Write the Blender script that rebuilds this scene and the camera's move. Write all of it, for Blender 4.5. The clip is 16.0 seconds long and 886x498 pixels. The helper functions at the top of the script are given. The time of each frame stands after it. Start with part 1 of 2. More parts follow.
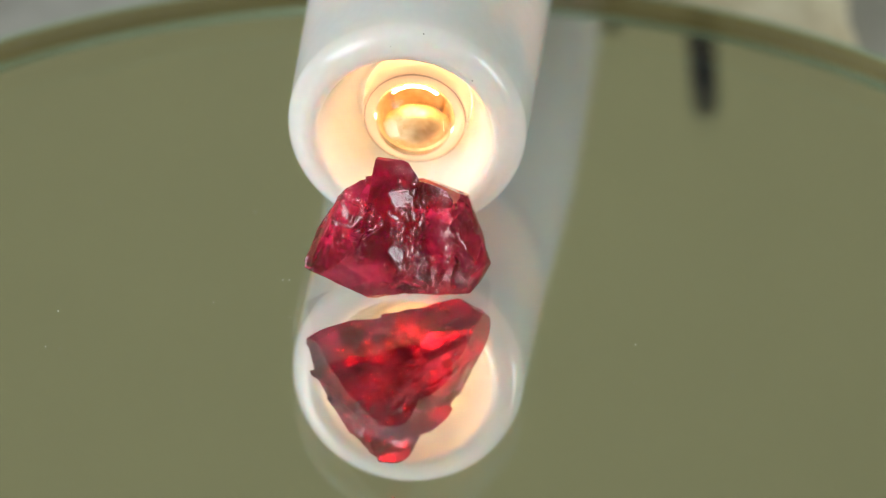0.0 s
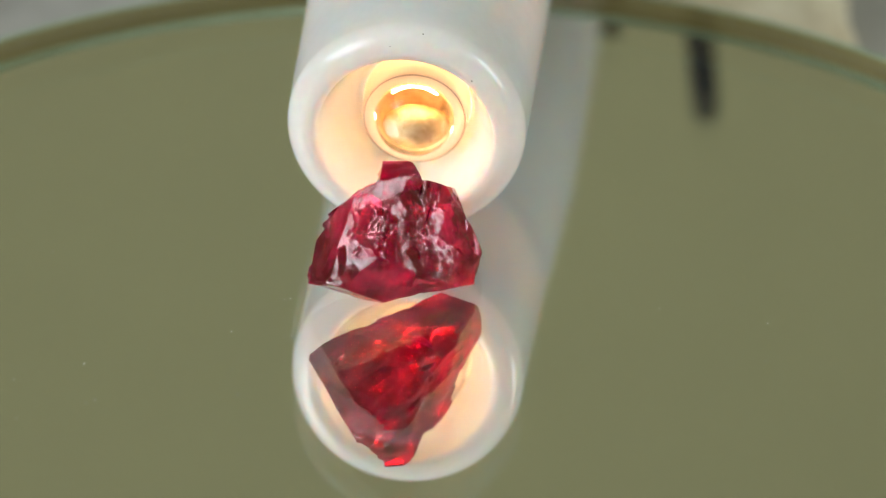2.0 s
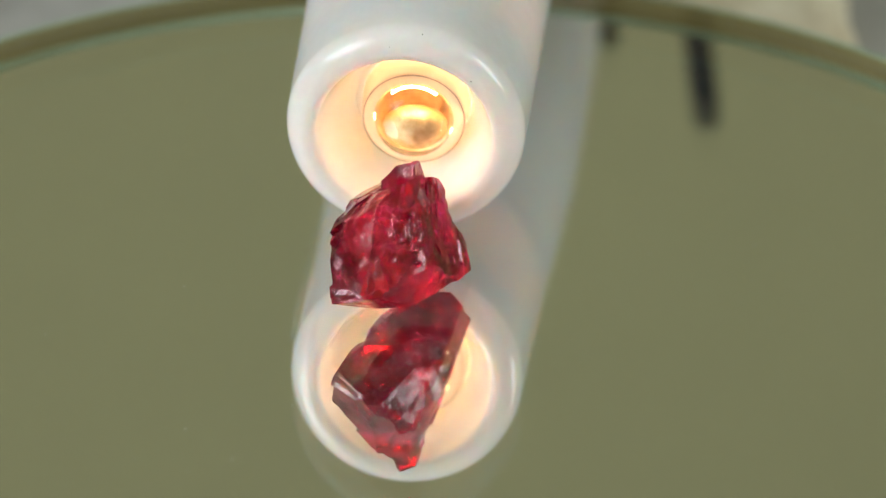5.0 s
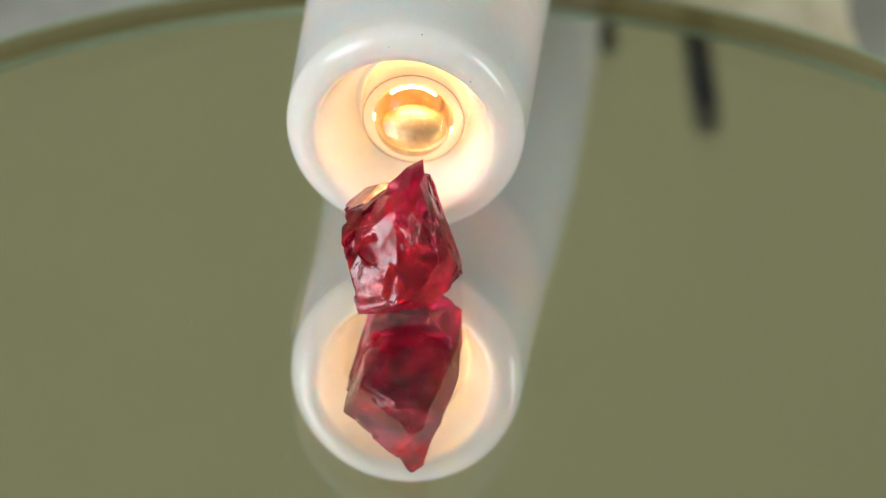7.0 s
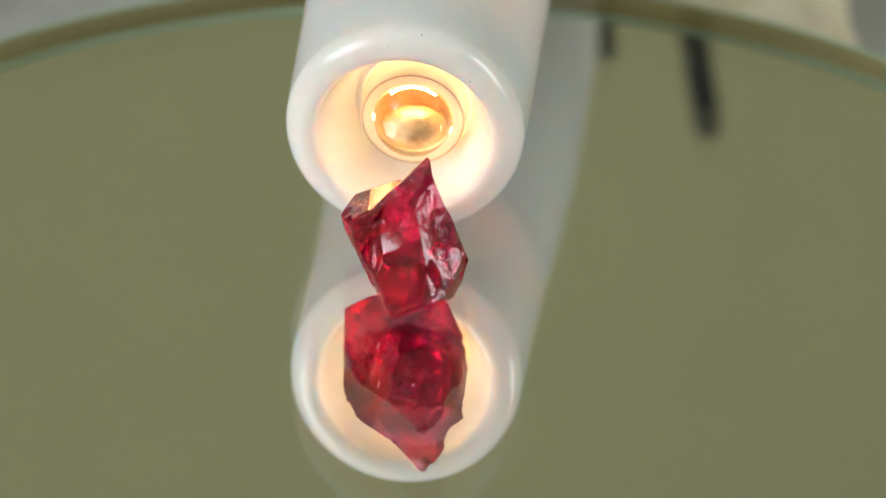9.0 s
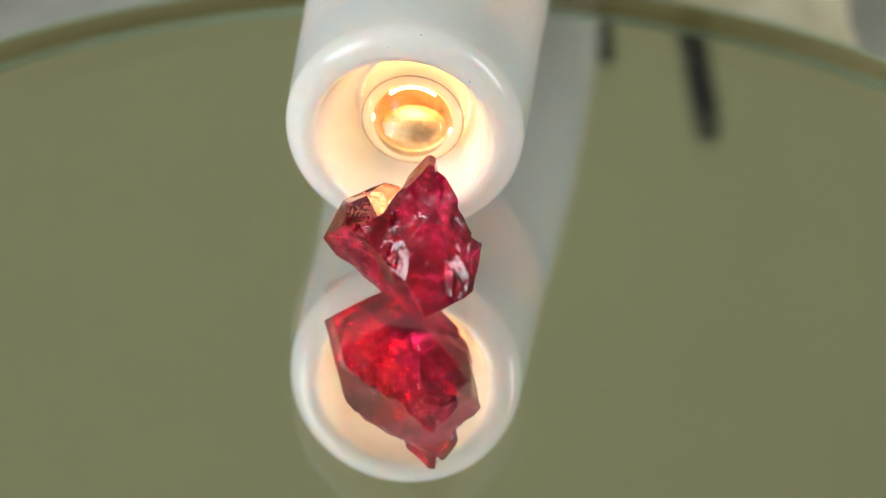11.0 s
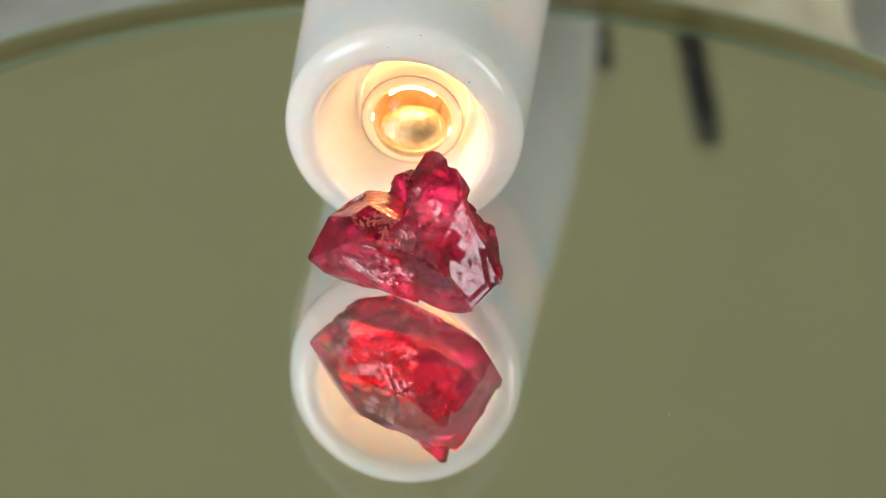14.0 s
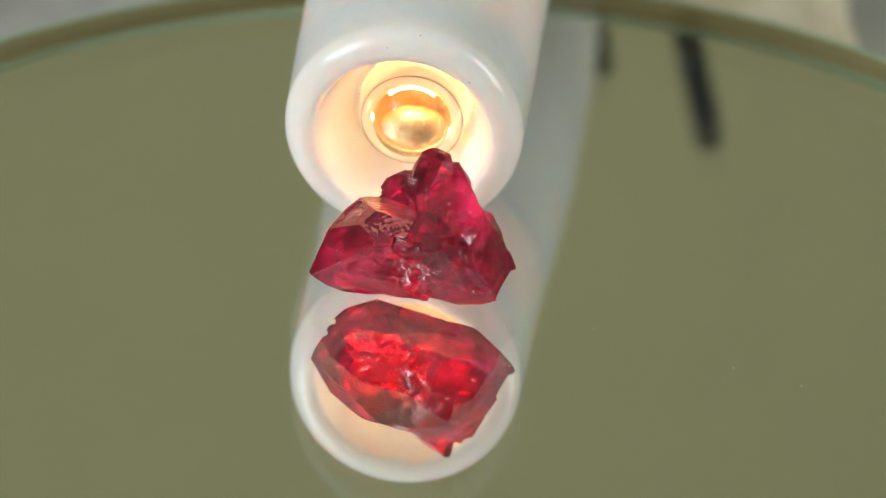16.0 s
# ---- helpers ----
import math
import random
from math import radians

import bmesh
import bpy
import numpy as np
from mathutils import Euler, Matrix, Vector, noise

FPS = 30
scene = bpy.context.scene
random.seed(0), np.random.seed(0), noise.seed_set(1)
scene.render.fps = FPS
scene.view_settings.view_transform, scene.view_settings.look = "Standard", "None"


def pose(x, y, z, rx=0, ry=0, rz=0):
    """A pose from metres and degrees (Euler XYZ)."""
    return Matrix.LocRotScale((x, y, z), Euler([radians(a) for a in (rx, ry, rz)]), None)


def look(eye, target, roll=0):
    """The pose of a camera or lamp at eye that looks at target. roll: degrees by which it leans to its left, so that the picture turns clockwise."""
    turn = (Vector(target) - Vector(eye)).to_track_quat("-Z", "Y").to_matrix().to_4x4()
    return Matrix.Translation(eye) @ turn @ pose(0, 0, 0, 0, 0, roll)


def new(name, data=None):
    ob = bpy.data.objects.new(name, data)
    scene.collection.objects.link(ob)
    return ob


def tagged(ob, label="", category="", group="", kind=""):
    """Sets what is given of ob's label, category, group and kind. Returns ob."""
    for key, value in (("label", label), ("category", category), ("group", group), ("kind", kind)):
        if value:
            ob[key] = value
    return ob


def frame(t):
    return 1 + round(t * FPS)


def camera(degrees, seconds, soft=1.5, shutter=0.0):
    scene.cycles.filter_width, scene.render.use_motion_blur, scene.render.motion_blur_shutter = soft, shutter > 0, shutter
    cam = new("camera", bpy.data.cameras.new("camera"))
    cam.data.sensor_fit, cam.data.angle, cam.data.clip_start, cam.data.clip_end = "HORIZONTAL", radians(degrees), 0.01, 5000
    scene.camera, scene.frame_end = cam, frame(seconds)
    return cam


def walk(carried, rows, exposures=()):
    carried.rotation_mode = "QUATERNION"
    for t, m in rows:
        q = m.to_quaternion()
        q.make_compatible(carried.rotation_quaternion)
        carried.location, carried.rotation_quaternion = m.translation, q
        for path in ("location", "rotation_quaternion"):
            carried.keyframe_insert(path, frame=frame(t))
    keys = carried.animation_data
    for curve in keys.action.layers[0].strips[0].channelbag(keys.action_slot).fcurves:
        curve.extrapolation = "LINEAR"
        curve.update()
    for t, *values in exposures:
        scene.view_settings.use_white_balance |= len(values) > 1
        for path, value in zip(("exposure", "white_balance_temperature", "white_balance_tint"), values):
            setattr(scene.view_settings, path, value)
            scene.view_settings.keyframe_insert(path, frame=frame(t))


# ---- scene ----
# Millimetre scale: the origin lies on the glass, on the axis about which the mirror plate turns.
MM = 0.001
SECONDS = 16.0
TURN = 8.95          # degrees a second, anticlockwise from above
ELEVATION = radians(28.0)
AIM = Vector((2.4, 6.1, 0.0)) * MM
DISTANCE = 0.331
EYE = AIM + DISTANCE * Vector((0.0, -math.cos(ELEVATION), math.sin(ELEVATION)))

cam = camera(12.0, SECONDS, soft=1.0)
cam.data.dof.use_dof = True
cam.data.dof.focus_distance = 0.3215
cam.data.dof.aperture_fstop = 24.0
walk(cam, [(0.0, look(EYE, AIM)), (SECONDS, look(EYE, AIM))], [(0.0, 0.0), (SECONDS, 0.0)])

# ---- light: a daylit room with two windows; the torch's filament and an added hidden ring glow by their materials ----
world = bpy.data.worlds.new("daylight")
scene.world = world
world.use_nodes = True
sky = world.node_tree.nodes.new("ShaderNodeTexSky")
sky.sky_type = "NISHITA"
sky.sun_disc = False
sky.sun_elevation = radians(38)
sky.sun_rotation = radians(150)
world.node_tree.links.new(sky.outputs[0], world.node_tree.nodes["Background"].inputs[0])
world.node_tree.nodes["Background"].inputs[1].default_value = 0.1


def window_light(name, eye, target, width, height, watts, colour):
    data = bpy.data.lights.new(name, "AREA")
    data.shape, data.size, data.size_y, data.energy, data.color = "RECTANGLE", width, height, watts, colour
    ob = new(name, data)
    ob.matrix_world = look(eye, target)
    return ob


window_light("window_daylight", (-1.44, -0.85, 1.05), (0.0, 0.0, 0.4), 1.1, 1.15, 35.5, (0.93, 0.97, 1.0))
window_light("window_daylight", (1.44, -0.5, 0.6), (0.0, 0.0, 0.5), 0.5, 0.9, 11.5, (0.92, 0.98, 1.0))


# ---- materials ----
def material(name):
    m = bpy.data.materials.new(name)
    m.use_nodes = True
    nodes = m.node_tree.nodes
    return m, nodes, m.node_tree.links, nodes["Principled BSDF"]


def speckled(name, low, high, scale, rough=0.6, bump=0.0, fine=8.0, metallic=0.0):
    """A surface that varies at two scales: clouds and grain."""
    m, nodes, links, p = material(name)
    at = nodes.new("ShaderNodeTexCoord")
    coarse = nodes.new("ShaderNodeTexNoise")
    coarse.inputs["Scale"].default_value = scale
    coarse.inputs["Detail"].default_value = 6
    grain = nodes.new("ShaderNodeTexNoise")
    grain.inputs["Scale"].default_value = scale * fine
    grain.inputs["Detail"].default_value = 4
    for n in (coarse, grain):
        links.new(at.outputs["Object"], n.inputs["Vector"])
    blend = nodes.new("ShaderNodeMath")
    blend.operation = "MULTIPLY_ADD"
    blend.inputs[1].default_value = 0.35
    links.new(grain.outputs["Fac"], blend.inputs[0])
    scaled = nodes.new("ShaderNodeMath")
    scaled.operation = "MULTIPLY"
    scaled.inputs[1].default_value = 0.65
    links.new(coarse.outputs["Fac"], scaled.inputs[0])
    links.new(scaled.outputs[0], blend.inputs[2])
    ramp = nodes.new("ShaderNodeValToRGB")
    ramp.color_ramp.elements[0].position, ramp.color_ramp.elements[0].color = 0.35, (*low, 1)
    ramp.color_ramp.elements[1].position, ramp.color_ramp.elements[1].color = 0.65, (*high, 1)
    links.new(blend.outputs[0], ramp.inputs[0])
    links.new(ramp.outputs[0], p.inputs["Base Color"])
    p.inputs["Roughness"].default_value = rough
    p.inputs["Metallic"].default_value = metallic
    if bump:
        b = nodes.new("ShaderNodeBump")
        b.inputs["Strength"].default_value = bump
        b.inputs["Distance"].default_value = 0.0005
        links.new(blend.outputs[0], b.inputs["Height"])
        links.new(b.outputs[0], p.inputs["Normal"])
    return m


def clear_glass(name, colour, ior=1.5, rough=0.0):
    m, nodes, links, p = material(name)
    p.inputs["Base Color"].default_value = (*colour, 1)
    p.inputs["Transmission Weight"].default_value = 1.0
    p.inputs["Roughness"].default_value = rough
    p.inputs["IOR"].default_value = ior
    return m


WALL = speckled("olive_wall_paint", (0.350, 0.338, 0.190), (0.372, 0.360, 0.202), 2.0, 0.9)
CEILING = speckled("white_ceiling_paint", (0.74, 0.73, 0.70), (0.8, 0.79, 0.77), 3.0, 0.9)
FLOORING = speckled("grey_floor", (0.2, 0.19, 0.18), (0.3, 0.29, 0.27), 5.0, 0.7)
TABLE = speckled("pale_stone_top", (0.27, 0.268, 0.25), (0.42, 0.418, 0.40), 60.0, 0.5, 0.2, 6.0)
CLOTH = speckled("cream_cloth", (0.52, 0.43, 0.26), (0.88, 0.82, 0.64), 70.0, 0.95, 0.6, 10.0)
BLACK = speckled("black_rubber", (0.008, 0.008, 0.008), (0.010, 0.010, 0.009), 300.0, 0.95)
FRAME = speckled("white_frame_paint", (0.7, 0.7, 0.69), (0.8, 0.8, 0.79), 20.0, 0.4)
BASE = speckled("dark_plastic", (0.03, 0.03, 0.03), (0.05, 0.05, 0.05), 200.0, 0.5)
DUST = speckled("pale_dust", (0.8, 0.78, 0.7), (0.95, 0.93, 0.88), 4000.0, 0.9)
MIRROR_GLASS = clear_glass("plate_glass", (0.985, 0.995, 0.98))
EDGE_GLASS = speckled("ground_green_glass_edge", (0.17, 0.14, 0.055), (0.21, 0.175, 0.07), 300.0, 0.6)


def lets_light_through(m, share, colour):
    """Mixes a translucent share into a material, for ground glass and thin milky walls."""
    nodes, links = m.node_tree.nodes, m.node_tree.links
    soft = nodes.new("ShaderNodeBsdfTranslucent")
    soft.inputs[0].default_value = (*colour, 1)
    mix = nodes.new("ShaderNodeMixShader")
    mix.inputs[0].default_value = share
    links.new(nodes["Principled BSDF"].outputs[0], mix.inputs[1])
    links.new(soft.outputs[0], mix.inputs[2])
    links.new(mix.outputs[0], nodes["Material Output"].inputs[0])


lets_light_through(EDGE_GLASS, 0.75, (0.44, 0.37, 0.15))
BEVEL_GLASS = speckled("pale_green_bevel", (0.40, 0.58, 0.42), (0.48, 0.66, 0.50), 300.0, 0.2)
lets_light_through(BEVEL_GLASS, 0.2, (0.26, 0.24, 0.10))


def silvering():
    m, nodes, links, p = material("silvering")
    p.inputs["Base Color"].default_value = (0.86, 0.865, 0.85, 1)
    p.inputs["Metallic"].default_value = 1.0
    p.inputs["Roughness"].default_value = 0.0
    return m


SILVER = silvering()


def white_plastic():
    m, nodes, links, p = material("milky_plastic")
    at = nodes.new("ShaderNodeTexCoord")
    n = nodes.new("ShaderNodeTexNoise")
    n.inputs["Scale"].default_value = 900.0
    n.inputs["Detail"].default_value = 5
    links.new(at.outputs["Object"], n.inputs["Vector"])
    ramp = nodes.new("ShaderNodeValToRGB")
    ramp.color_ramp.elements[0].color = (0.66, 0.665, 0.66, 1)
    ramp.color_ramp.elements[1].color = (0.73, 0.735, 0.735, 1)
    links.new(n.outputs["Fac"], ramp.inputs[0])
    links.new(ramp.outputs[0], p.inputs["Base Color"])
    p.inputs["Roughness"].default_value = 0.2
    p.inputs["Subsurface Weight"].default_value = 1.0
    p.inputs["Subsurface Radius"].default_value = (1.0, 0.62, 0.42)
    p.inputs["Subsurface Scale"].default_value = 0.0045
    return m


PLASTIC = white_plastic()
BRASS = speckled("brass", (0.72, 0.58, 0.34), (0.95, 0.83, 0.60), 1800.0, 0.45, 0.3, 8.0, 1.0)


def thin_glass():
    m, nodes, links, p = material("bulb_glass")
    clear = nodes.new("ShaderNodeBsdfTransparent")
    clear.inputs[0].default_value = (0.99, 0.97, 0.93, 1)
    gloss = nodes.new("ShaderNodeBsdfGlossy")
    gloss.inputs["Roughness"].default_value = 0.02
    fres = nodes.new("ShaderNodeFresnel")
    fres.inputs[0].default_value = 1.5
    mix = nodes.new("ShaderNodeMixShader")
    links.new(fres.outputs[0], mix.inputs[0])
    links.new(clear.outputs[0], mix.inputs[1])
    links.new(gloss.outputs[0], mix.inputs[2])
    links.new(mix.outputs[0], nodes["Material Output"].inputs[0])
    return m


BULB_GLASS = thin_glass()


def glowing(name, colour, strength):
    m, nodes, links, p = material(name)
    p.inputs["Base Color"].default_value = (0.2, 0.15, 0.1, 1)
    p.inputs["Emission Color"].default_value = (*colour, 1)
    p.inputs["Emission Strength"].default_value = strength
    return m


FILAMENT = glowing("hot_filament", (1.0, 0.52, 0.22), 230.0)
# emission of the ring added to brighten the dish
FILL_GLOW = glowing("dish_fill_glow", (1.0, 0.55, 0.27), 66.0)
RIM = speckled("rim_metal", (0.28, 0.25, 0.20), (0.42, 0.38, 0.31), 900.0, 0.3, 0.0, 8.0, 0.8)
AMBER = speckled("amber_bead", (0.62, 0.44, 0.20), (0.96, 0.80, 0.52), 1500.0, 0.22, 0.4, 5.0, 0.5)


def frosted_sleeve():
    m, nodes, links, p = material("frosted_sleeve")
    p.inputs["Base Color"].default_value = (0.85, 0.78, 0.66, 1)
    p.inputs["Roughness"].default_value = 0.15
    soft = nodes.new("ShaderNodeBsdfTranslucent")
    soft.inputs[0].default_value = (0.85, 0.72, 0.55, 1)
    clear = nodes.new("ShaderNodeBsdfTransparent")
    clear.inputs[0].default_value = (1.0, 0.93, 0.82, 1)
    one, two = nodes.new("ShaderNodeMixShader"), nodes.new("ShaderNodeMixShader")
    one.inputs[0].default_value, two.inputs[0].default_value = 0.16, 0.015
    links.new(p.outputs[0], one.inputs[1])
    links.new(soft.outputs[0], one.inputs[2])
    links.new(one.outputs[0], two.inputs[1])
    links.new(clear.outputs[0], two.inputs[2])
    links.new(two.outputs[0], nodes["Material Output"].inputs[0])
    return m


SLEEVE_GLASS = frosted_sleeve()


def ruby():
    m, nodes, links, p = material("rough_red_gem")
    at = nodes.new("ShaderNodeTexCoord")
    n = nodes.new("ShaderNodeTexNoise")
    n.inputs["Scale"].default_value = 170.0
    n.inputs["Detail"].default_value = 6
    n.inputs["Distortion"].default_value = 0.6
    links.new(at.outputs["Object"], n.inputs["Vector"])
    ramp = nodes.new("ShaderNodeValToRGB")
    ramp.color_ramp.elements[0].position, ramp.color_ramp.elements[0].color = 0.43, (0.24, 0.003, 0.030, 1)
    ramp.color_ramp.elements[1].position, ramp.color_ramp.elements[1].color = 0.58, (0.98, 0.022, 0.13, 1)
    links.new(n.outputs["Fac"], ramp.inputs[0])
    links.new(ramp.outputs[0], p.inputs["Base Color"])
    p.inputs["Transmission Weight"].default_value = 0.94
    p.inputs["Subsurface Weight"].default_value = 1.0
    p.inputs["Subsurface Radius"].default_value = (1.0, 0.05, 0.22)
    p.inputs["Subsurface Scale"].default_value = 0.004
    rough = nodes.new("ShaderNodeMapRange")
    rough.inputs["From Min"].default_value, rough.inputs["From Max"].default_value = 0.35, 0.7
    rough.inputs["To Min"].default_value, rough.inputs["To Max"].default_value = 0.06, 0.24
    patch = nodes.new("ShaderNodeTexNoise")
    patch.inputs["Scale"].default_value = 330.0
    patch.inputs["Detail"].default_value = 5
    links.new(at.outputs["Object"], patch.inputs["Vector"])
    links.new(patch.outputs["Fac"], rough.inputs["Value"])
    links.new(rough.outputs[0], p.inputs["Roughness"])
    p.inputs["IOR"].default_value = 1.60
    fine = nodes.new("ShaderNodeTexNoise")
    fine.inputs["Scale"].default_value = 1.0
    fine.inputs["Detail"].default_value = 5
    fine.inputs["Distortion"].default_value = 0.4
    streak = nodes.new("ShaderNodeMapping")
    streak.inputs["Rotation"].default_value = (0.3, 0.5, 0.2)
    streak.inputs["Scale"].default_value = (2600, 1900, 420)
    links.new(at.outputs["Object"], streak.inputs["Vector"])
    links.new(streak.outputs[0], fine.inputs["Vector"])
    b = nodes.new("ShaderNodeBump")
    b.inputs["Strength"].default_value = 0.24
    b.inputs["Distance"].default_value = 0.0002
    links.new(fine.outputs["Fac"], b.inputs["Height"])
    links.new(b.outputs[0], p.inputs["Normal"])
    return m


RUBY = ruby()
# brownish tint and metal share stand in for torch light reflected off the ledge
LEDGE_SKIN = speckled("polished_cleavage", (0.30, 0.012, 0.03), (0.50, 0.10, 0.08), 420.0, 0.12, 0.45, 6.0, 0.22)
LEDGE_SKIN.node_tree.nodes["Principled BSDF"].inputs["IOR"].default_value = 2.4


def inner_veil():
    """Healed cracks inside the stone: glinting in patches, clear between them."""
    m, nodes, links, p = material("inner_veil")
    at = nodes.new("ShaderNodeTexCoord")
    n = nodes.new("ShaderNodeTexNoise")
    n.inputs["Scale"].default_value = 900.0
    n.inputs["Detail"].default_value = 5
    links.new(at.outputs["Object"], n.inputs["Vector"])
    amount = nodes.new("ShaderNodeMapRange")
    amount.inputs["From Min"].default_value, amount.inputs["From Max"].default_value = 0.45, 0.7
    amount.inputs["To Min"].default_value, amount.inputs["To Max"].default_value = 0.02, 0.45
    links.new(n.outputs["Fac"], amount.inputs["Value"])
    clear = nodes.new("ShaderNodeBsdfTransparent")
    clear.inputs[0].default_value = (1.0, 0.8, 0.86, 1)
    gloss = nodes.new("ShaderNodeBsdfGlossy")
    gloss.inputs[0].default_value = (1.0, 0.5, 0.6, 1)
    gloss.inputs["Roughness"].default_value = 0.2
    mix = nodes.new("ShaderNodeMixShader")
    links.new(amount.outputs[0], mix.inputs[0])
    links.new(clear.outputs[0], mix.inputs[1])
    links.new(gloss.outputs[0], mix.inputs[2])
    links.new(mix.outputs[0], nodes["Material Output"].inputs[0])
    return m


VEIL = inner_veil()


# ---- mesh helpers ----
def mesh_of(name, bm, mat, smooth=False):
    data = bpy.data.meshes.new(name)
    bmesh.ops.recalc_face_normals(bm, faces=bm.faces)
    bm.to_mesh(data)
    bm.free()
    data.materials.append(mat)
    if smooth:
        for f in data.polygons:
            f.use_smooth = True
        data.set_sharp_from_angle(angle=radians(40))
    return data


def thing(name, bm, mat, at=None, smooth=False):
    ob = new(name, mesh_of(name, bm, mat, smooth))
    if at is not None:
        ob.matrix_basis = at
    return ob


def part(name, bm, mat, parent, label="", smooth=False):
    ob = new(name, mesh_of(name, bm, mat, smooth))
    ob.parent = parent
    if label:
        ob["label"] = label
    return ob


def box(bm, centre, size, bevel=0.0):
    geo = bmesh.ops.create_cube(bm, size=1.0, matrix=Matrix.Translation(centre) @ Matrix.Diagonal((*size, 1)))
    if bevel:
        edges = list({e for v in geo["verts"] for e in v.link_edges})
        bmesh.ops.bevel(bm, geom=edges, offset=bevel, segments=3, profile=0.5, affect="EDGES")
    return bm


def lathe(profile, segments=96, axis="Z"):
    """A closed or open profile of (radius, height) turned about an axis."""
    bm = bmesh.new()
    rings = []
    for r, z in profile:
        if r < 1e-9:
            spot = (0, 0, z) if axis == "Z" else (0, z, 0)
            rings.append([bm.verts.new(spot)])
            continue
        ring = []
        for i in range(segments):
            a = 2 * math.pi * i / segments
            c, s = r * math.cos(a), r * math.sin(a)
            ring.append(bm.verts.new((c, s, z) if axis == "Z" else (c, z, s)))
        rings.append(ring)
    for one, two in zip(rings, rings[1:]):
        for i in range(segments):
            j = (i + 1) % segments
            if len(one) == 1 and len(two) == 1:
                continue
            if len(one) == 1:
                bm.faces.new((one[0], two[i], two[j]))
            elif len(two) == 1:
                bm.faces.new((one[i], one[j], two[0]))
            else:
                bm.faces.new((one[i], one[j], two[j], two[i]))
    return bm


def arc(cx, cy, r, a0, a1, n):
    return [(cx + r * math.cos(radians(a0 + (a1 - a0) * i / n)), cy + r * math.sin(radians(a0 + (a1 - a0) * i / n))) for i in range(n + 1)]


# ---- the room ----
ROOM = 1.5
FLOOR_Z, CEIL_Z, TABLE_Z = -0.77, 1.75, -0.016


def wall_with_window(name, centre, along, half, low, high, hole):
    """A wall 0.12 m thick; hole: (from, to, sill, head) along it, or None."""
    bm = bmesh.new()
    spans = [(-half, half, low, high)]
    if hole:
        a, b, s, t = hole
        spans = [(-half, a, low, high), (b, half, low, high), (a, b, low, s), (a, b, t, high)]
    for a, b, s, t in spans:
        mid = Vector(centre) + Vector(along) * ((a + b) / 2)
        mid.z = (s + t) / 2
        size = [0.12, 0.12, t - s]
        size[0 if along[0] else 1] = b - a
        box(bm, mid, size)
    return tagged(thing(name, bm, WALL), "plain olive painted wall", "wall", kind="structure")


def window_unit(name, centre, along, width, sill, head):
    root = new(name)
    root.location = centre
    tagged(root, "white framed open window with a centre bar", "window", kind="structure")
    for lo, hi, s, t in ((-width / 2, -width / 2 + 0.05, sill, head), (width / 2 - 0.05, width / 2, sill, head),
                         (-width / 2 + 0.05, width / 2 - 0.05, sill, sill + 0.05), (-width / 2 + 0.05, width / 2 - 0.05, head - 0.05, head),
                         (-0.02, 0.02, sill + 0.05, head - 0.05)):
        bm = bmesh.new()
        mid = Vector(along) * ((lo + hi) / 2)
        size = [0.05, 0.05, t - s]
        size[0 if along[0] else 1] = hi - lo
        box(bm, (mid.x, mid.y, (s + t) / 2 - centre[2]), size, 0.004)
        part("window_frame", bm, FRAME, root)
    return root


wall_with_window("wall_north", (0, ROOM + 0.06, 0), (1, 0, 0), ROOM + 0.12, FLOOR_Z, CEIL_Z, None)
wall_with_window("wall_south", (0, -ROOM - 0.06, 0), (1, 0, 0), ROOM + 0.12, FLOOR_Z, CEIL_Z, None)
wall_with_window("wall_east", (ROOM + 0.06, 0, 0), (0, 1, 0), ROOM, FLOOR_Z, CEIL_Z, (-0.75, -0.25, 0.15, 1.05))
wall_with_window("wall_west", (-ROOM - 0.06, 0, 0), (0, 1, 0), ROOM, FLOOR_Z, CEIL_Z, (-1.4, -0.3, 0.475, 1.625))
window_unit("window_1", (-ROOM - 0.06, -0.85, 1.05), (0, 1, 0), 1.1, 0.475, 1.625)
window_unit("window_2", (ROOM + 0.06, -0.5, 0.6), (0, 1, 0), 0.5, 0.15, 1.05)
tagged(thing("floor", box(bmesh.new(), (0, 0, FLOOR_Z - 0.05), (3.24, 3.24, 0.1)), FLOORING), "plain grey floor", "floor", kind="structure")
tagged(thing("ceiling", box(bmesh.new(), (0, 0, CEIL_Z + 0.05), (3.24, 3.24, 0.1)), CEILING), "plain white ceiling", "ceiling", kind="structure")

# ---- table ----
table = new("table")
table.location = (0, 0.15, FLOOR_Z)
tagged(table, "table with a pale grey stone top", "table")
part("tabletop", box(bmesh.new(), (0, 0, TABLE_Z - 0.015 - FLOOR_Z), (1.2, 0.8, 0.03), 0.004), TABLE, table, "pale mottled grey stone top")
for sx in (-0.55, 0.55):
    for sy in (-0.35, 0.35):
        part("leg", box(bmesh.new(), (sx, sy, (TABLE_Z - 0.03 - FLOOR_Z) / 2), (0.05, 0.05, TABLE_Z - 0.03 - FLOOR_Z), 0.004), FRAME, table)

# ---- the turning mirror plate ----
PLATE_R, PLATE_T = 58.2 * MM, 4.0 * MM
plate = new("mirror_plate")
tagged(plate, "round mirror glass plate with a ground green edge", "mirror")


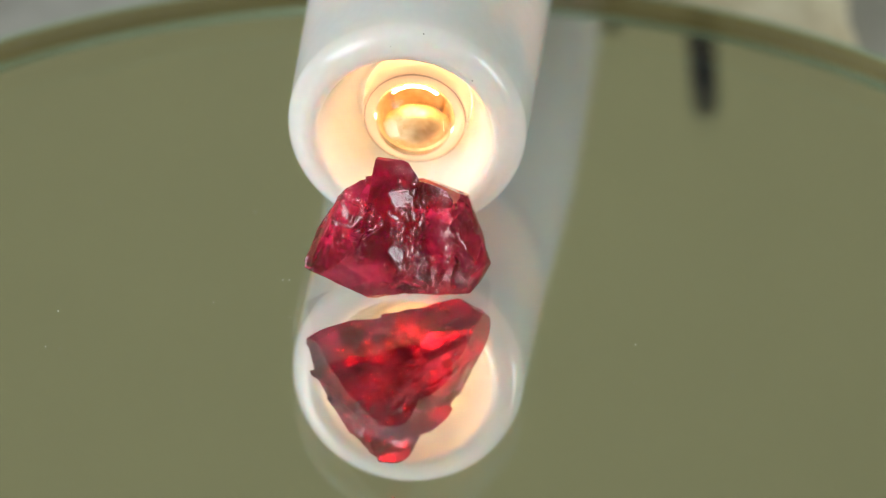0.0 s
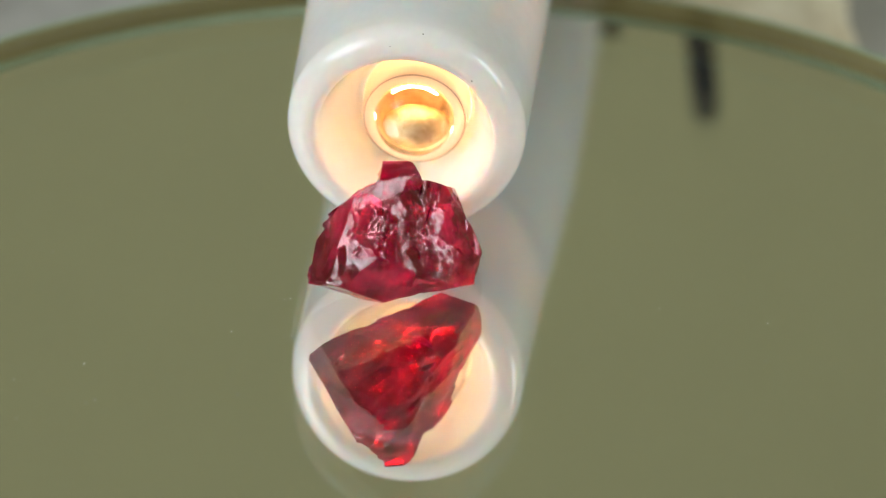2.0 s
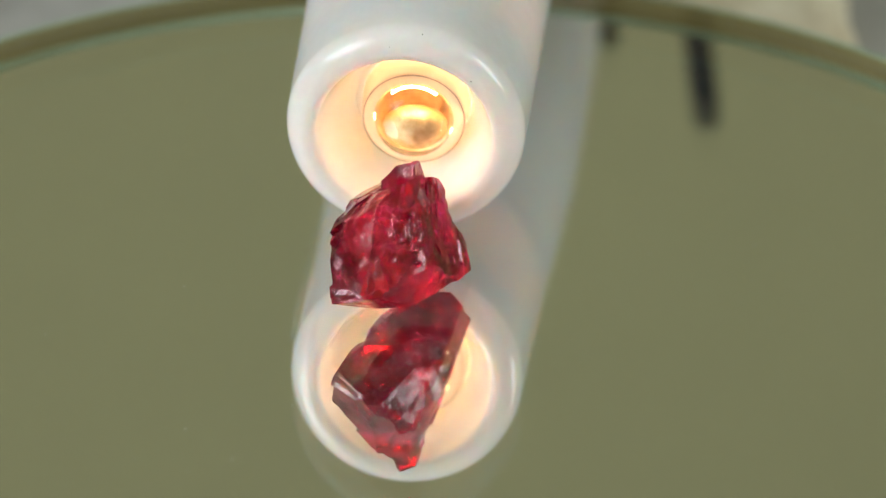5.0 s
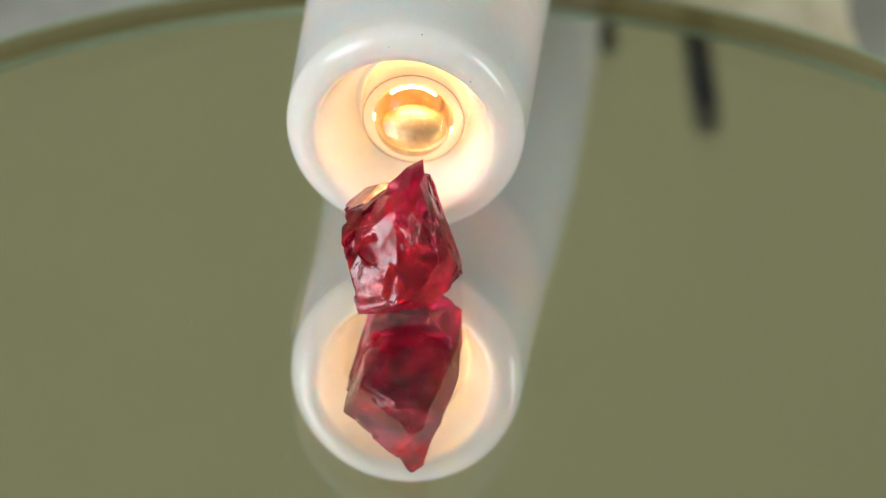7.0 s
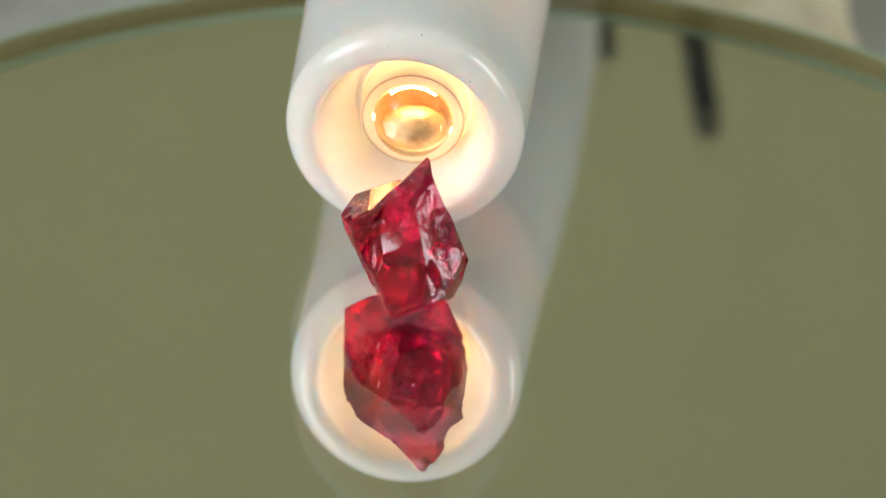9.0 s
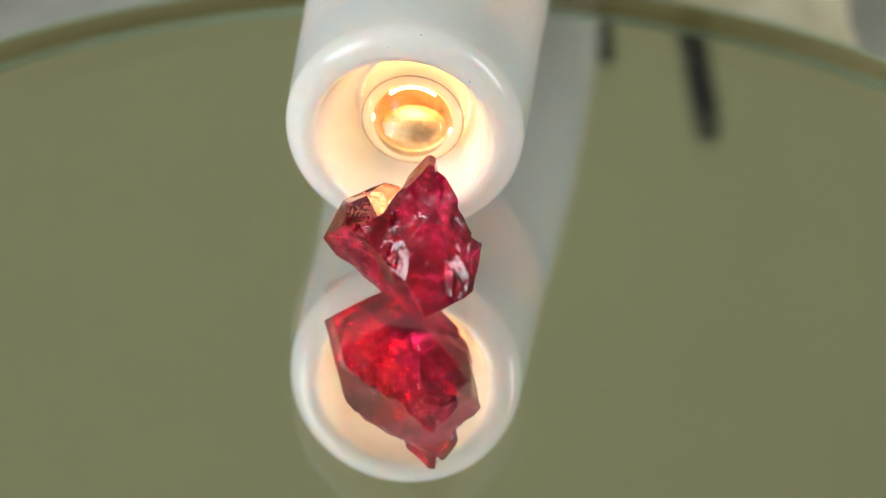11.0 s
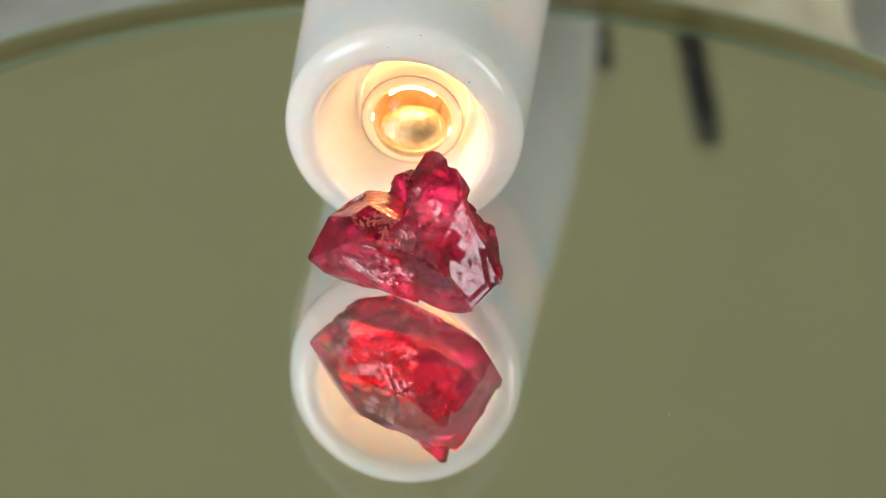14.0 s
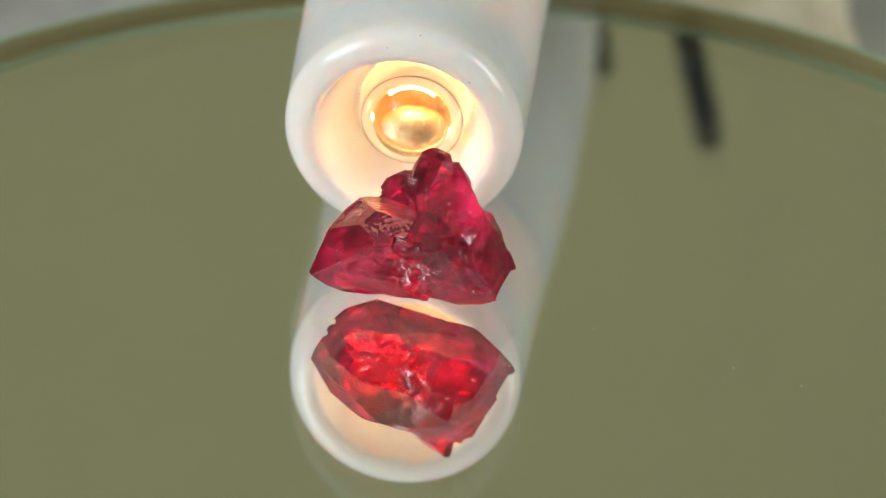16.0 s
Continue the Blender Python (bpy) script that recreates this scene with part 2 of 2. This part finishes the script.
def plate_parts():
    r, t, c = PLATE_R, PLATE_T, 1.2 * MM
    glass = part("glass", lathe([(0, 0), (r - c, 0)], 256), MIRROR_GLASS, plate, "clear plate glass")
    for f in glass.data.polygons:
        if f.normal.z < 0:
            f.flip()
    glass.visible_shadow = False
    part("silver_back", lathe([(0, -t), (r - 0.2 * MM, -t), (r - 0.2 * MM, -t - 0.1 * MM), (0, -t - 0.1 * MM)], 256), SILVER, plate, "silvered mirror backing")
    part("edge", lathe([(r, -0.42 * MM), (r, -t - 0.1 * MM)], 256), EDGE_GLASS, plate, "ground brownish glass edge")
    part("bevel", lathe([(r - c, 0.0), (r - 0.4 * MM, -0.12 * MM), (r, -0.4 * MM)], 256), BEVEL_GLASS, plate, "pale green ground bevel")


plate_parts()
turntable = new("turntable")
turntable.location = (0, 0, TABLE_Z)
tagged(turntable, "low dark round turntable base under the mirror", "turntable")
part("foot", lathe([(0, 0), (40 * MM, 0), (40 * MM, 7 * MM), (39 * MM, 8 * MM), (0, 8 * MM)], 96), BASE, turntable)
part("spindle", lathe([(0, 8 * MM), (30 * MM, 8 * MM), (30 * MM, 11.9 * MM), (0, 11.9 * MM)], 96), BASE, turntable)

# ---- the torch ----
TORCH_R = 9.35 * MM


def torch():
    """Its axis is the local y axis: the mouth looks towards -y, the tail lies at +y."""
    root = new("torch")
    tagged(root, "white plastic pocket torch, lit, with a warm glowing bulb", "torch")
    R = TORCH_R
    A = 0.5 * MM
    # milky head: outer wall, rounded lip, dish, hollow behind it
    lip = [(R + 0.45 * MM, 22 * MM), (R + 0.1 * MM, 6 * MM)] + arc(R - 1.9 * MM, 1.9 * MM, 1.9 * MM, 5, -90, 12)
    cone = [(7.2 * MM, 0.05 * MM), (6.98 * MM, 0.18 * MM), (6.86 * MM, 0.42 * MM), (6.7 * MM, 0.9 * MM), (6.35 * MM, 2.2 * MM), (5.85 * MM, 3.7 * MM), (5.3 * MM, 4.9 * MM), (4.8 * MM, 5.6 * MM), (4.33 * MM, 5.85 * MM), (4.33 * MM, 6.5 * MM),
            (5.0 * MM, 6.5 * MM), (5.9 * MM, 5.4 * MM), (6.7 * MM, 4.2 * MM), (7.4 * MM, 3.3 * MM), (8.0 * MM, 3.2 * MM), (8.5 * MM, 4.0 * MM), (8.65 * MM, 5.5 * MM), (8.65 * MM, 22 * MM), (R + 0.45 * MM, 22 * MM)]
    part("head", lathe(lip + cone, 128, "Y"), PLASTIC, root, "milky white plastic head with a rounded lip and a warm glowing dish", True)
    part("barrel", lathe([(R + 0.45 * MM, 22.05 * MM), (R + 1.6 * MM, 48 * MM), (R + 1.7 * MM, 95 * MM), (R, 97 * MM), (0, 97 * MM), (0, 24 * MM), (7.4 * MM, 24 * MM), (7.4 * MM, 22.05 * MM), (R + 0.45 * MM, 22.05 * MM)], 128, "Y"), PLASTIC, root, "white plastic barrel", True)
    rim = part("lens_rim", lathe(arc(3.98 * MM, 2.95 * MM, 0.05 * MM, 0, 360, 10), 96, "Y"), RIM, root, "thin dark ring round the bulb", True)
    sleeve = part("bulb_sleeve", lathe([(3.12 * MM, 3.1 * MM), (3.5 * MM, 2.98 * MM), (3.95 * MM, 2.98 * MM), (4.1 * MM, 3.1 * MM), (4.22 * MM, 4.6 * MM), (4.3 * MM, 6.4 * MM)], 96, "Y"), SLEEVE_GLASS, root, "frosted amber lit sleeve round the bulb", True)
    part("collar", lathe([(5.3 * MM, 6.0 * MM), (4.25 * MM, 6.0 * MM), (4.25 * MM, 6.3 * MM), (5.3 * MM, 6.3 * MM), (5.3 * MM, 6.0 * MM)], 96, "Y"), PLASTIC, root, "white collar that holds the bulb", True).location.x = A
    dome = [(2.98 * MM * math.sin(radians(a)), (2.45 - 1.75 * math.cos(radians(a))) * MM) for a in range(0, 91, 6)]
    bulb = part("bulb", lathe(dome + [(3.02 * MM, 3.0 * MM)], 64, "Y"), BULB_GLASS, root, "round clear glass bulb", True)
    wall = []
    for i in range(25):
        y = 3.0 + 3.0 * i / 24
        wall.append(((2.98 - 0.55 * (i / 24) ** 2 + 0.09 * math.cos(i * math.pi / 2)) * MM, y * MM))
    cup = wall + [(2.25 * MM, 6.15 * MM), (1.9 * MM, 6.05 * MM), (1.7 * MM, 6.2 * MM), (1.1 * MM, 6.3 * MM), (0, 6.35 * MM)]
    socket = part("socket", lathe(cup, 64, "Y"), BRASS, root, "ridged golden bulb cup", True)
    bead = bmesh.new()
    bmesh.ops.create_uvsphere(bead, u_segments=32, v_segments=16, radius=1.0, matrix=Matrix.Translation((0, 4.25 * MM, -1.6 * MM)) @ Matrix.Diagonal((2.7 * MM, 1.5 * MM, 1.95 * MM, 1)))
    bead = part("bulb_bead", bead, AMBER, root, "amber glass bead that holds the wires", True)
    # filament bent to an arc: its shape puts the bright reflected band into the bulb
    hot = bmesh.new()
    rings = []
    for i in range(25):
        a = radians(90 - 42 + 84 * i / 24)
        out, thick = Vector((math.cos(a), 0, math.sin(a))), 0.07 * MM
        rings.append([hot.verts.new(out * 2.6 * MM + Vector((0, 3.5 * MM, 0)) + thick * (out * math.cos(k * math.pi / 3) + Vector((0, math.sin(k * math.pi / 3), 0)))) for k in range(6)])
    for one, two in zip(rings, rings[1:]):
        for k in range(6):
            hot.faces.new((one[k], one[(k + 1) % 6], two[(k + 1) % 6], two[k]))
    filament = part("filament", hot, FILAMENT, root, "glowing hot filament, bent to an arc as the bulb's bright top band", True)
    # added emitter, not a known torch part: lights the dish from behind
    ring = part("dish_fill_ring", lathe(arc(3.62 * MM, 5.3 * MM, 0.10 * MM, 0, 360, 8), 72, "Y"), FILL_GLOW, root, "added glowing ring, hidden behind the sleeve, that brightens the dish", True)
    for x, y, z, r in ((1.48, 0.87, 8.92, 0.06), (5.27, 0.0, 5.41, 0.07), (-1.02, 0.15, 8.13, 0.04)):
        speck = bmesh.new()
        bmesh.ops.create_icosphere(speck, subdivisions=1, radius=r * MM, matrix=Matrix.Translation((x * MM, y * MM, z * MM)))
        part("dirt_speck", speck, BASE, root, "tiny dark dirt speck")
    for ob in (rim, sleeve, bulb, socket, bead, filament, ring):
        ob.location.x = A
    bulb.visible_shadow = False
    rim.visible_shadow = False
    sleeve.visible_shadow = False
    return root


the_torch = torch()
MOUTH = Vector((-0.55, 6.98, 9.3)) * MM
TORCH_START = Matrix.Translation(MOUTH) @ Euler((radians(5.5), 0, radians(-5.0))).to_matrix().to_4x4()
TORCH_END = Matrix.Translation(MOUTH + Vector((-0.25, -0.25, 0)) * MM) @ Euler((radians(5.5), 0, radians(-5.2))).to_matrix().to_4x4()

# ---- things behind the plate ----
post = new("black_stand")
tagged(post, "black wire stand with two upright rods behind the mirror plate", "stand")
part("rod", lathe([(0, 0), (1.4 * MM, 0), (1.4 * MM, 46.5 * MM), (1.0 * MM, 47.5 * MM), (0, 47.5 * MM)], 32), BLACK, post, "", True)
short_rod = part("rod", lathe([(0, 0), (1.0 * MM, 0), (1.0 * MM, 36.3 * MM), (0.7 * MM, 37.3 * MM), (0, 37.3 * MM)], 32), BLACK, post, "", True)
short_rod.location.x = -8.6 * MM
part("foot", box(bmesh.new(), (-3.8 * MM, 0, 1.5 * MM), (16 * MM, 9 * MM, 3 * MM), 0.8 * MM), BLACK, post)
POST_START = pose(0.0243, 0.100, TABLE_Z, 0, 6, 0)
POST_END = pose(0.0185, 0.0905, TABLE_Z, 0, 13, 0)


def cloth():
    bm = bmesh.new()
    bmesh.ops.create_grid(bm, x_segments=60, y_segments=40, size=1.0)
    for v in bm.verts:
        x, y = v.co.x * 0.0135, v.co.y * 0.03
        d = noise.noise((x * 160, y * 160, 0.3)) * 1.5 * MM + noise.noise((x * 500, y * 500, 1.3)) * 0.4 * MM
        v.co = Vector((x + d * 0.4, y + d * 0.4, 5 * MM + d - 6 * MM * max(abs(v.co.x), abs(v.co.y)) ** 6))
    ext = bmesh.ops.extrude_face_region(bm, geom=list(bm.faces))
    for v in [g for g in ext["geom"] if isinstance(g, bmesh.types.BMVert)]:
        v.co.z = -1.0 * MM if v.co.z > 0 else v.co.z - 0.0005
    return bm


tagged(thing("folded_cloth", cloth(), CLOTH, pose(0.0282, 0.092, TABLE_Z + 0.0012), True), "folded cream cloth lying on the stone table", "cloth")


# ---- the stone ----
# Cleavage faces of the stone: direction round the axis, slope above the level, distance from its heart in mm.
BODY = ((6, 17, 5.73), (-21, -23, 6.66), (-138, 28, 5.89), (-180, 25, 5.78), (26, 48, 5.65), (-134, -54, 5.23), (-71, 21, 3.95),
        (-51, -90, 4.2), (46, 59, 4.61), (80, 25, 5.26), (113, -52, 4.18), (-99, -15, 5.07), (38, -52, 6.7), (114, -20, 3.59),
        (98, 58, 4.3), (136, -34, 6.07), (136, 44, 4.87), (-58, 17, 3.51), (-15, 24, 4.89), (-85, -56, 4.62))
HORN = ((-61, 5, 2.15), (38, 28, 2.87), (-108, 18, 7.0), (-94, -16, 2.64), (-97, 17, 7.0), (-51, -50, 2.98), (77, 42, 3.7),
        (136, -13, 2.54), (-54, 43, 7.0), (-103, 7, 2.96), (82, -68, 2.44), (163, 12, 2.79), (0, 90, 7.3))
LEDGE = (-89, 76, 2.65)      # the flat ledge beside the peak
HEART = Vector((-0.8, 0.35, 4.2))


def direction(az, up):
    return Vector((math.cos(radians(up)) * math.cos(radians(az)), math.cos(radians(up)) * math.sin(radians(az)), math.sin(radians(up))))


LEDGE_NORMAL = direction(LEDGE[0], LEDGE[1])
TOWARDS_LEDGE = direction(58, 41)


def facet_radius(ways, facets):
    """How far each way runs from the heart until it meets one of the faces, in mm."""
    a = np.radians([f[0] for f in facets])
    u = np.radians([f[1] for f in facets])
    d = np.array([f[2] for f in facets])
    m = np.stack((np.cos(u) * np.cos(a), np.cos(u) * np.sin(a), np.sin(u)), 1) / d[:, None]
    return 1.0 / np.maximum((ways @ m.T).max(1), 0.06)


def surface_radius(ways):
    return np.maximum(facet_radius(ways, BODY), facet_radius(ways, HORN))


def random_way(rng):
    v = Vector((rng.gauss(0, 1), rng.gauss(0, 1), rng.gauss(0, 1)))
    return v.normalized()


def broken_faces(ways, radii, rng):
    """Flat chips with stepped rims and shallow shell-shaped scoops, cut into the cleavage faces."""
    at = ways * radii[:, None]
    ragged = np.array([noise.noise(Vector(p) * 1.1) for p in at])
    for i in range(90):
        w = random_way(rng)
        p = np.array(w) * surface_radius(np.array([w]))[0]
        size = rng.uniform(0.5, 1.9)
        aside = Vector(w).orthogonal().normalized()
        aside.rotate(Matrix.Rotation(rng.uniform(0, 6.28), 3, w))
        near = ways * radii[:, None]
        far = np.linalg.norm(near - p, axis=1) * (1 + 0.55 * ragged)
        inside = far < size
        if not inside.any():
            continue
        if i % 3:
            # a plane through the local face, tipped a little, and sunk
            q = near[inside]
            mid = q.mean(0)
            normal = np.linalg.svd(q - mid, full_matrices=False)[2][2]
            normal = normal if normal @ np.array(w) > 0 else -normal
            normal = normal + rng.uniform(0.05, 0.28) * np.array(aside)
            normal /= np.linalg.norm(normal)
            level = normal @ mid - rng.uniform(0.0, 0.06)
            cut = level / np.maximum(ways[inside] @ normal, 0.2)
            radii[inside] = np.clip(np.minimum(radii[inside], cut), radii[inside] - 0.30, None)
        else:
            depth = rng.uniform(0.05, 0.17) * size
            bowl = 1 - (far[inside] / size) ** 2
            radii[inside] -= depth * bowl + 0.012 * np.cos(far[inside] * 15) * bowl
    return radii


def stone():
    bm = bmesh.new()
    bmesh.ops.create_icosphere(bm, subdivisions=8, radius=1.0)
    ways = np.array([v.co.normalized() for v in bm.verts])
    radii = broken_faces(ways, surface_radius(ways) + 0.07, random.Random(11))
    lean = Vector((0.25, 0.1, 1.0)).normalized()
    for v, way, r in zip(bm.verts, ways, radii):
        way = Vector(way)
        ledge = way.angle(TOWARDS_LEDGE) < radians(47) + 0.12 * noise.noise(way * 4)
        if ledge:
            r = min(r, LEDGE[2] / max(way.dot(LEDGE_NORMAL), 0.1))
        at = way * float(r)
        dent = 0.13 * noise.noise(at * 0.6) + 0.004 * noise.noise(at * 4.0)
        # growth lines along the crystal, stronger on some faces than on others
        along = at - lean * at.dot(lean) * 0.86
        worn = max(0.0, noise.noise(at * 0.45 + Vector((3, 1, 7))) + 0.25)
        dent += (0.012 + 0.06 * worn) * abs(noise.noise(along * 2.2)) + 0.012 * worn * abs(noise.noise(along * 6.5))
        # low steps across them
        level = at.dot(Vector((0.5, -0.3, 0.8))) * 1.3 + 0.5 * noise.noise(at * 0.9)
        dent += 0.05 * (level - math.floor(level)) * max(0.0, noise.noise(at * 0.4 + Vector((9, 2, 4))) + 0.2)
        if ledge:
            dent *= 0.25
        v.co = (HEART + way * (float(r) - dent)) * MM
    for v in bm.verts:
        v.co.z = max(v.co.z, 0.0) + 0.01 * MM
    bm.normal_update()
    # the flat ledge has a smooth skin, tinted brown for the torch's golden reflection
    for f in bm.faces:
        way = (f.calc_center_median() / MM - HEART).normalized()
        if way.angle(TOWARDS_LEDGE) < radians(46) + 0.12 * noise.noise(way * 4) and f.normal.dot(LEDGE_NORMAL) > 0.70:
            f.material_index = 1
    return bm


def crack(rng):
    """A wavy sheet inside the stone that stays short of its skin."""
    bm = bmesh.new()
    bmesh.ops.create_grid(bm, x_segments=28, y_segments=28, size=1.0)
    turn = Euler([rng.uniform(-1.6, 1.6) for _ in range(3)]).to_matrix()
    size, off, seed = rng.uniform(1.6, 3.2), random_way(rng) * rng.uniform(0.5, 2.2), rng.uniform(0, 50)
    for v in bm.verts:
        x, y = v.co.x, v.co.y
        ragged = 1 + 0.35 * noise.noise(Vector((x, y, seed)) * 2)
        flat = Vector((x * ragged * size, y * ragged * size, 0.5 * noise.noise(Vector((x * 1.5, y * 1.5, seed)))))
        p = off + turn @ flat
        most = 0.86 * float(surface_radius(np.array([p.normalized()]))[0])
        if p.angle(TOWARDS_LEDGE) < radians(45):
            most = min(most, 1.9)
        if p.length > most:
            p = p.normalized() * most
        v.co = (HEART + p) * MM
        v.co.z = max(v.co.z, 0.35 * MM)
    return bm


gem = tagged(thing("rough_gemstone", stone(), RUBY, None, True), "rough uncut translucent red ruby crystal with chipped faces", "gemstone")
gem.data.set_sharp_from_angle(angle=radians(14))
gem.data.materials.append(LEDGE_SKIN)
veil_rng = random.Random(4)
for _ in range(5):
    part("inner_crack", crack(veil_rng), VEIL, gem, "glinting healed crack inside the stone", True)

# ---- dust on the glass ----
for x, y, r in ((-10.0, 0.9, 0.055), (-9.5, 0.9, 0.055), (-15.2, -2.7, 0.05), (-27.0, -4.1, 0.06), (-27.5, -9.6, 0.05), (-32.5, -4.8, 0.05), (16.9, -9.3, 0.045),
                (8.8, 17.1, 0.045), (7.0, 26.6, 0.045), (-17.3, -12.0, 0.045), (-12.6, 12.3, 0.045), (-25.1, 14.0, 0.045), (23.9, -14.1, 0.05), (12.4, 10.9, 0.05)):
    bm = bmesh.new()
    bmesh.ops.create_icosphere(bm, subdivisions=1, radius=r * MM, matrix=Matrix.Translation((x * MM, y * MM, r * MM)))
    part("dust_speck", bm, DUST, plate)


def motions():
    turns = [(t, pose(0, 0, 0, 0, 0, TURN * t)) for t in (0.0, 4.0, 8.0, 12.0, SECONDS)]
    walk(plate, turns)
    walk(gem, turns)
    walk(the_torch, [(0.0, TORCH_START), (8.0, TORCH_START.lerp(TORCH_END, 0.6)), (SECONDS, TORCH_END)])
    walk(post, [(0.0, POST_START), (8.0, POST_START.lerp(POST_END, 0.55)), (SECONDS, POST_END)])


motions()
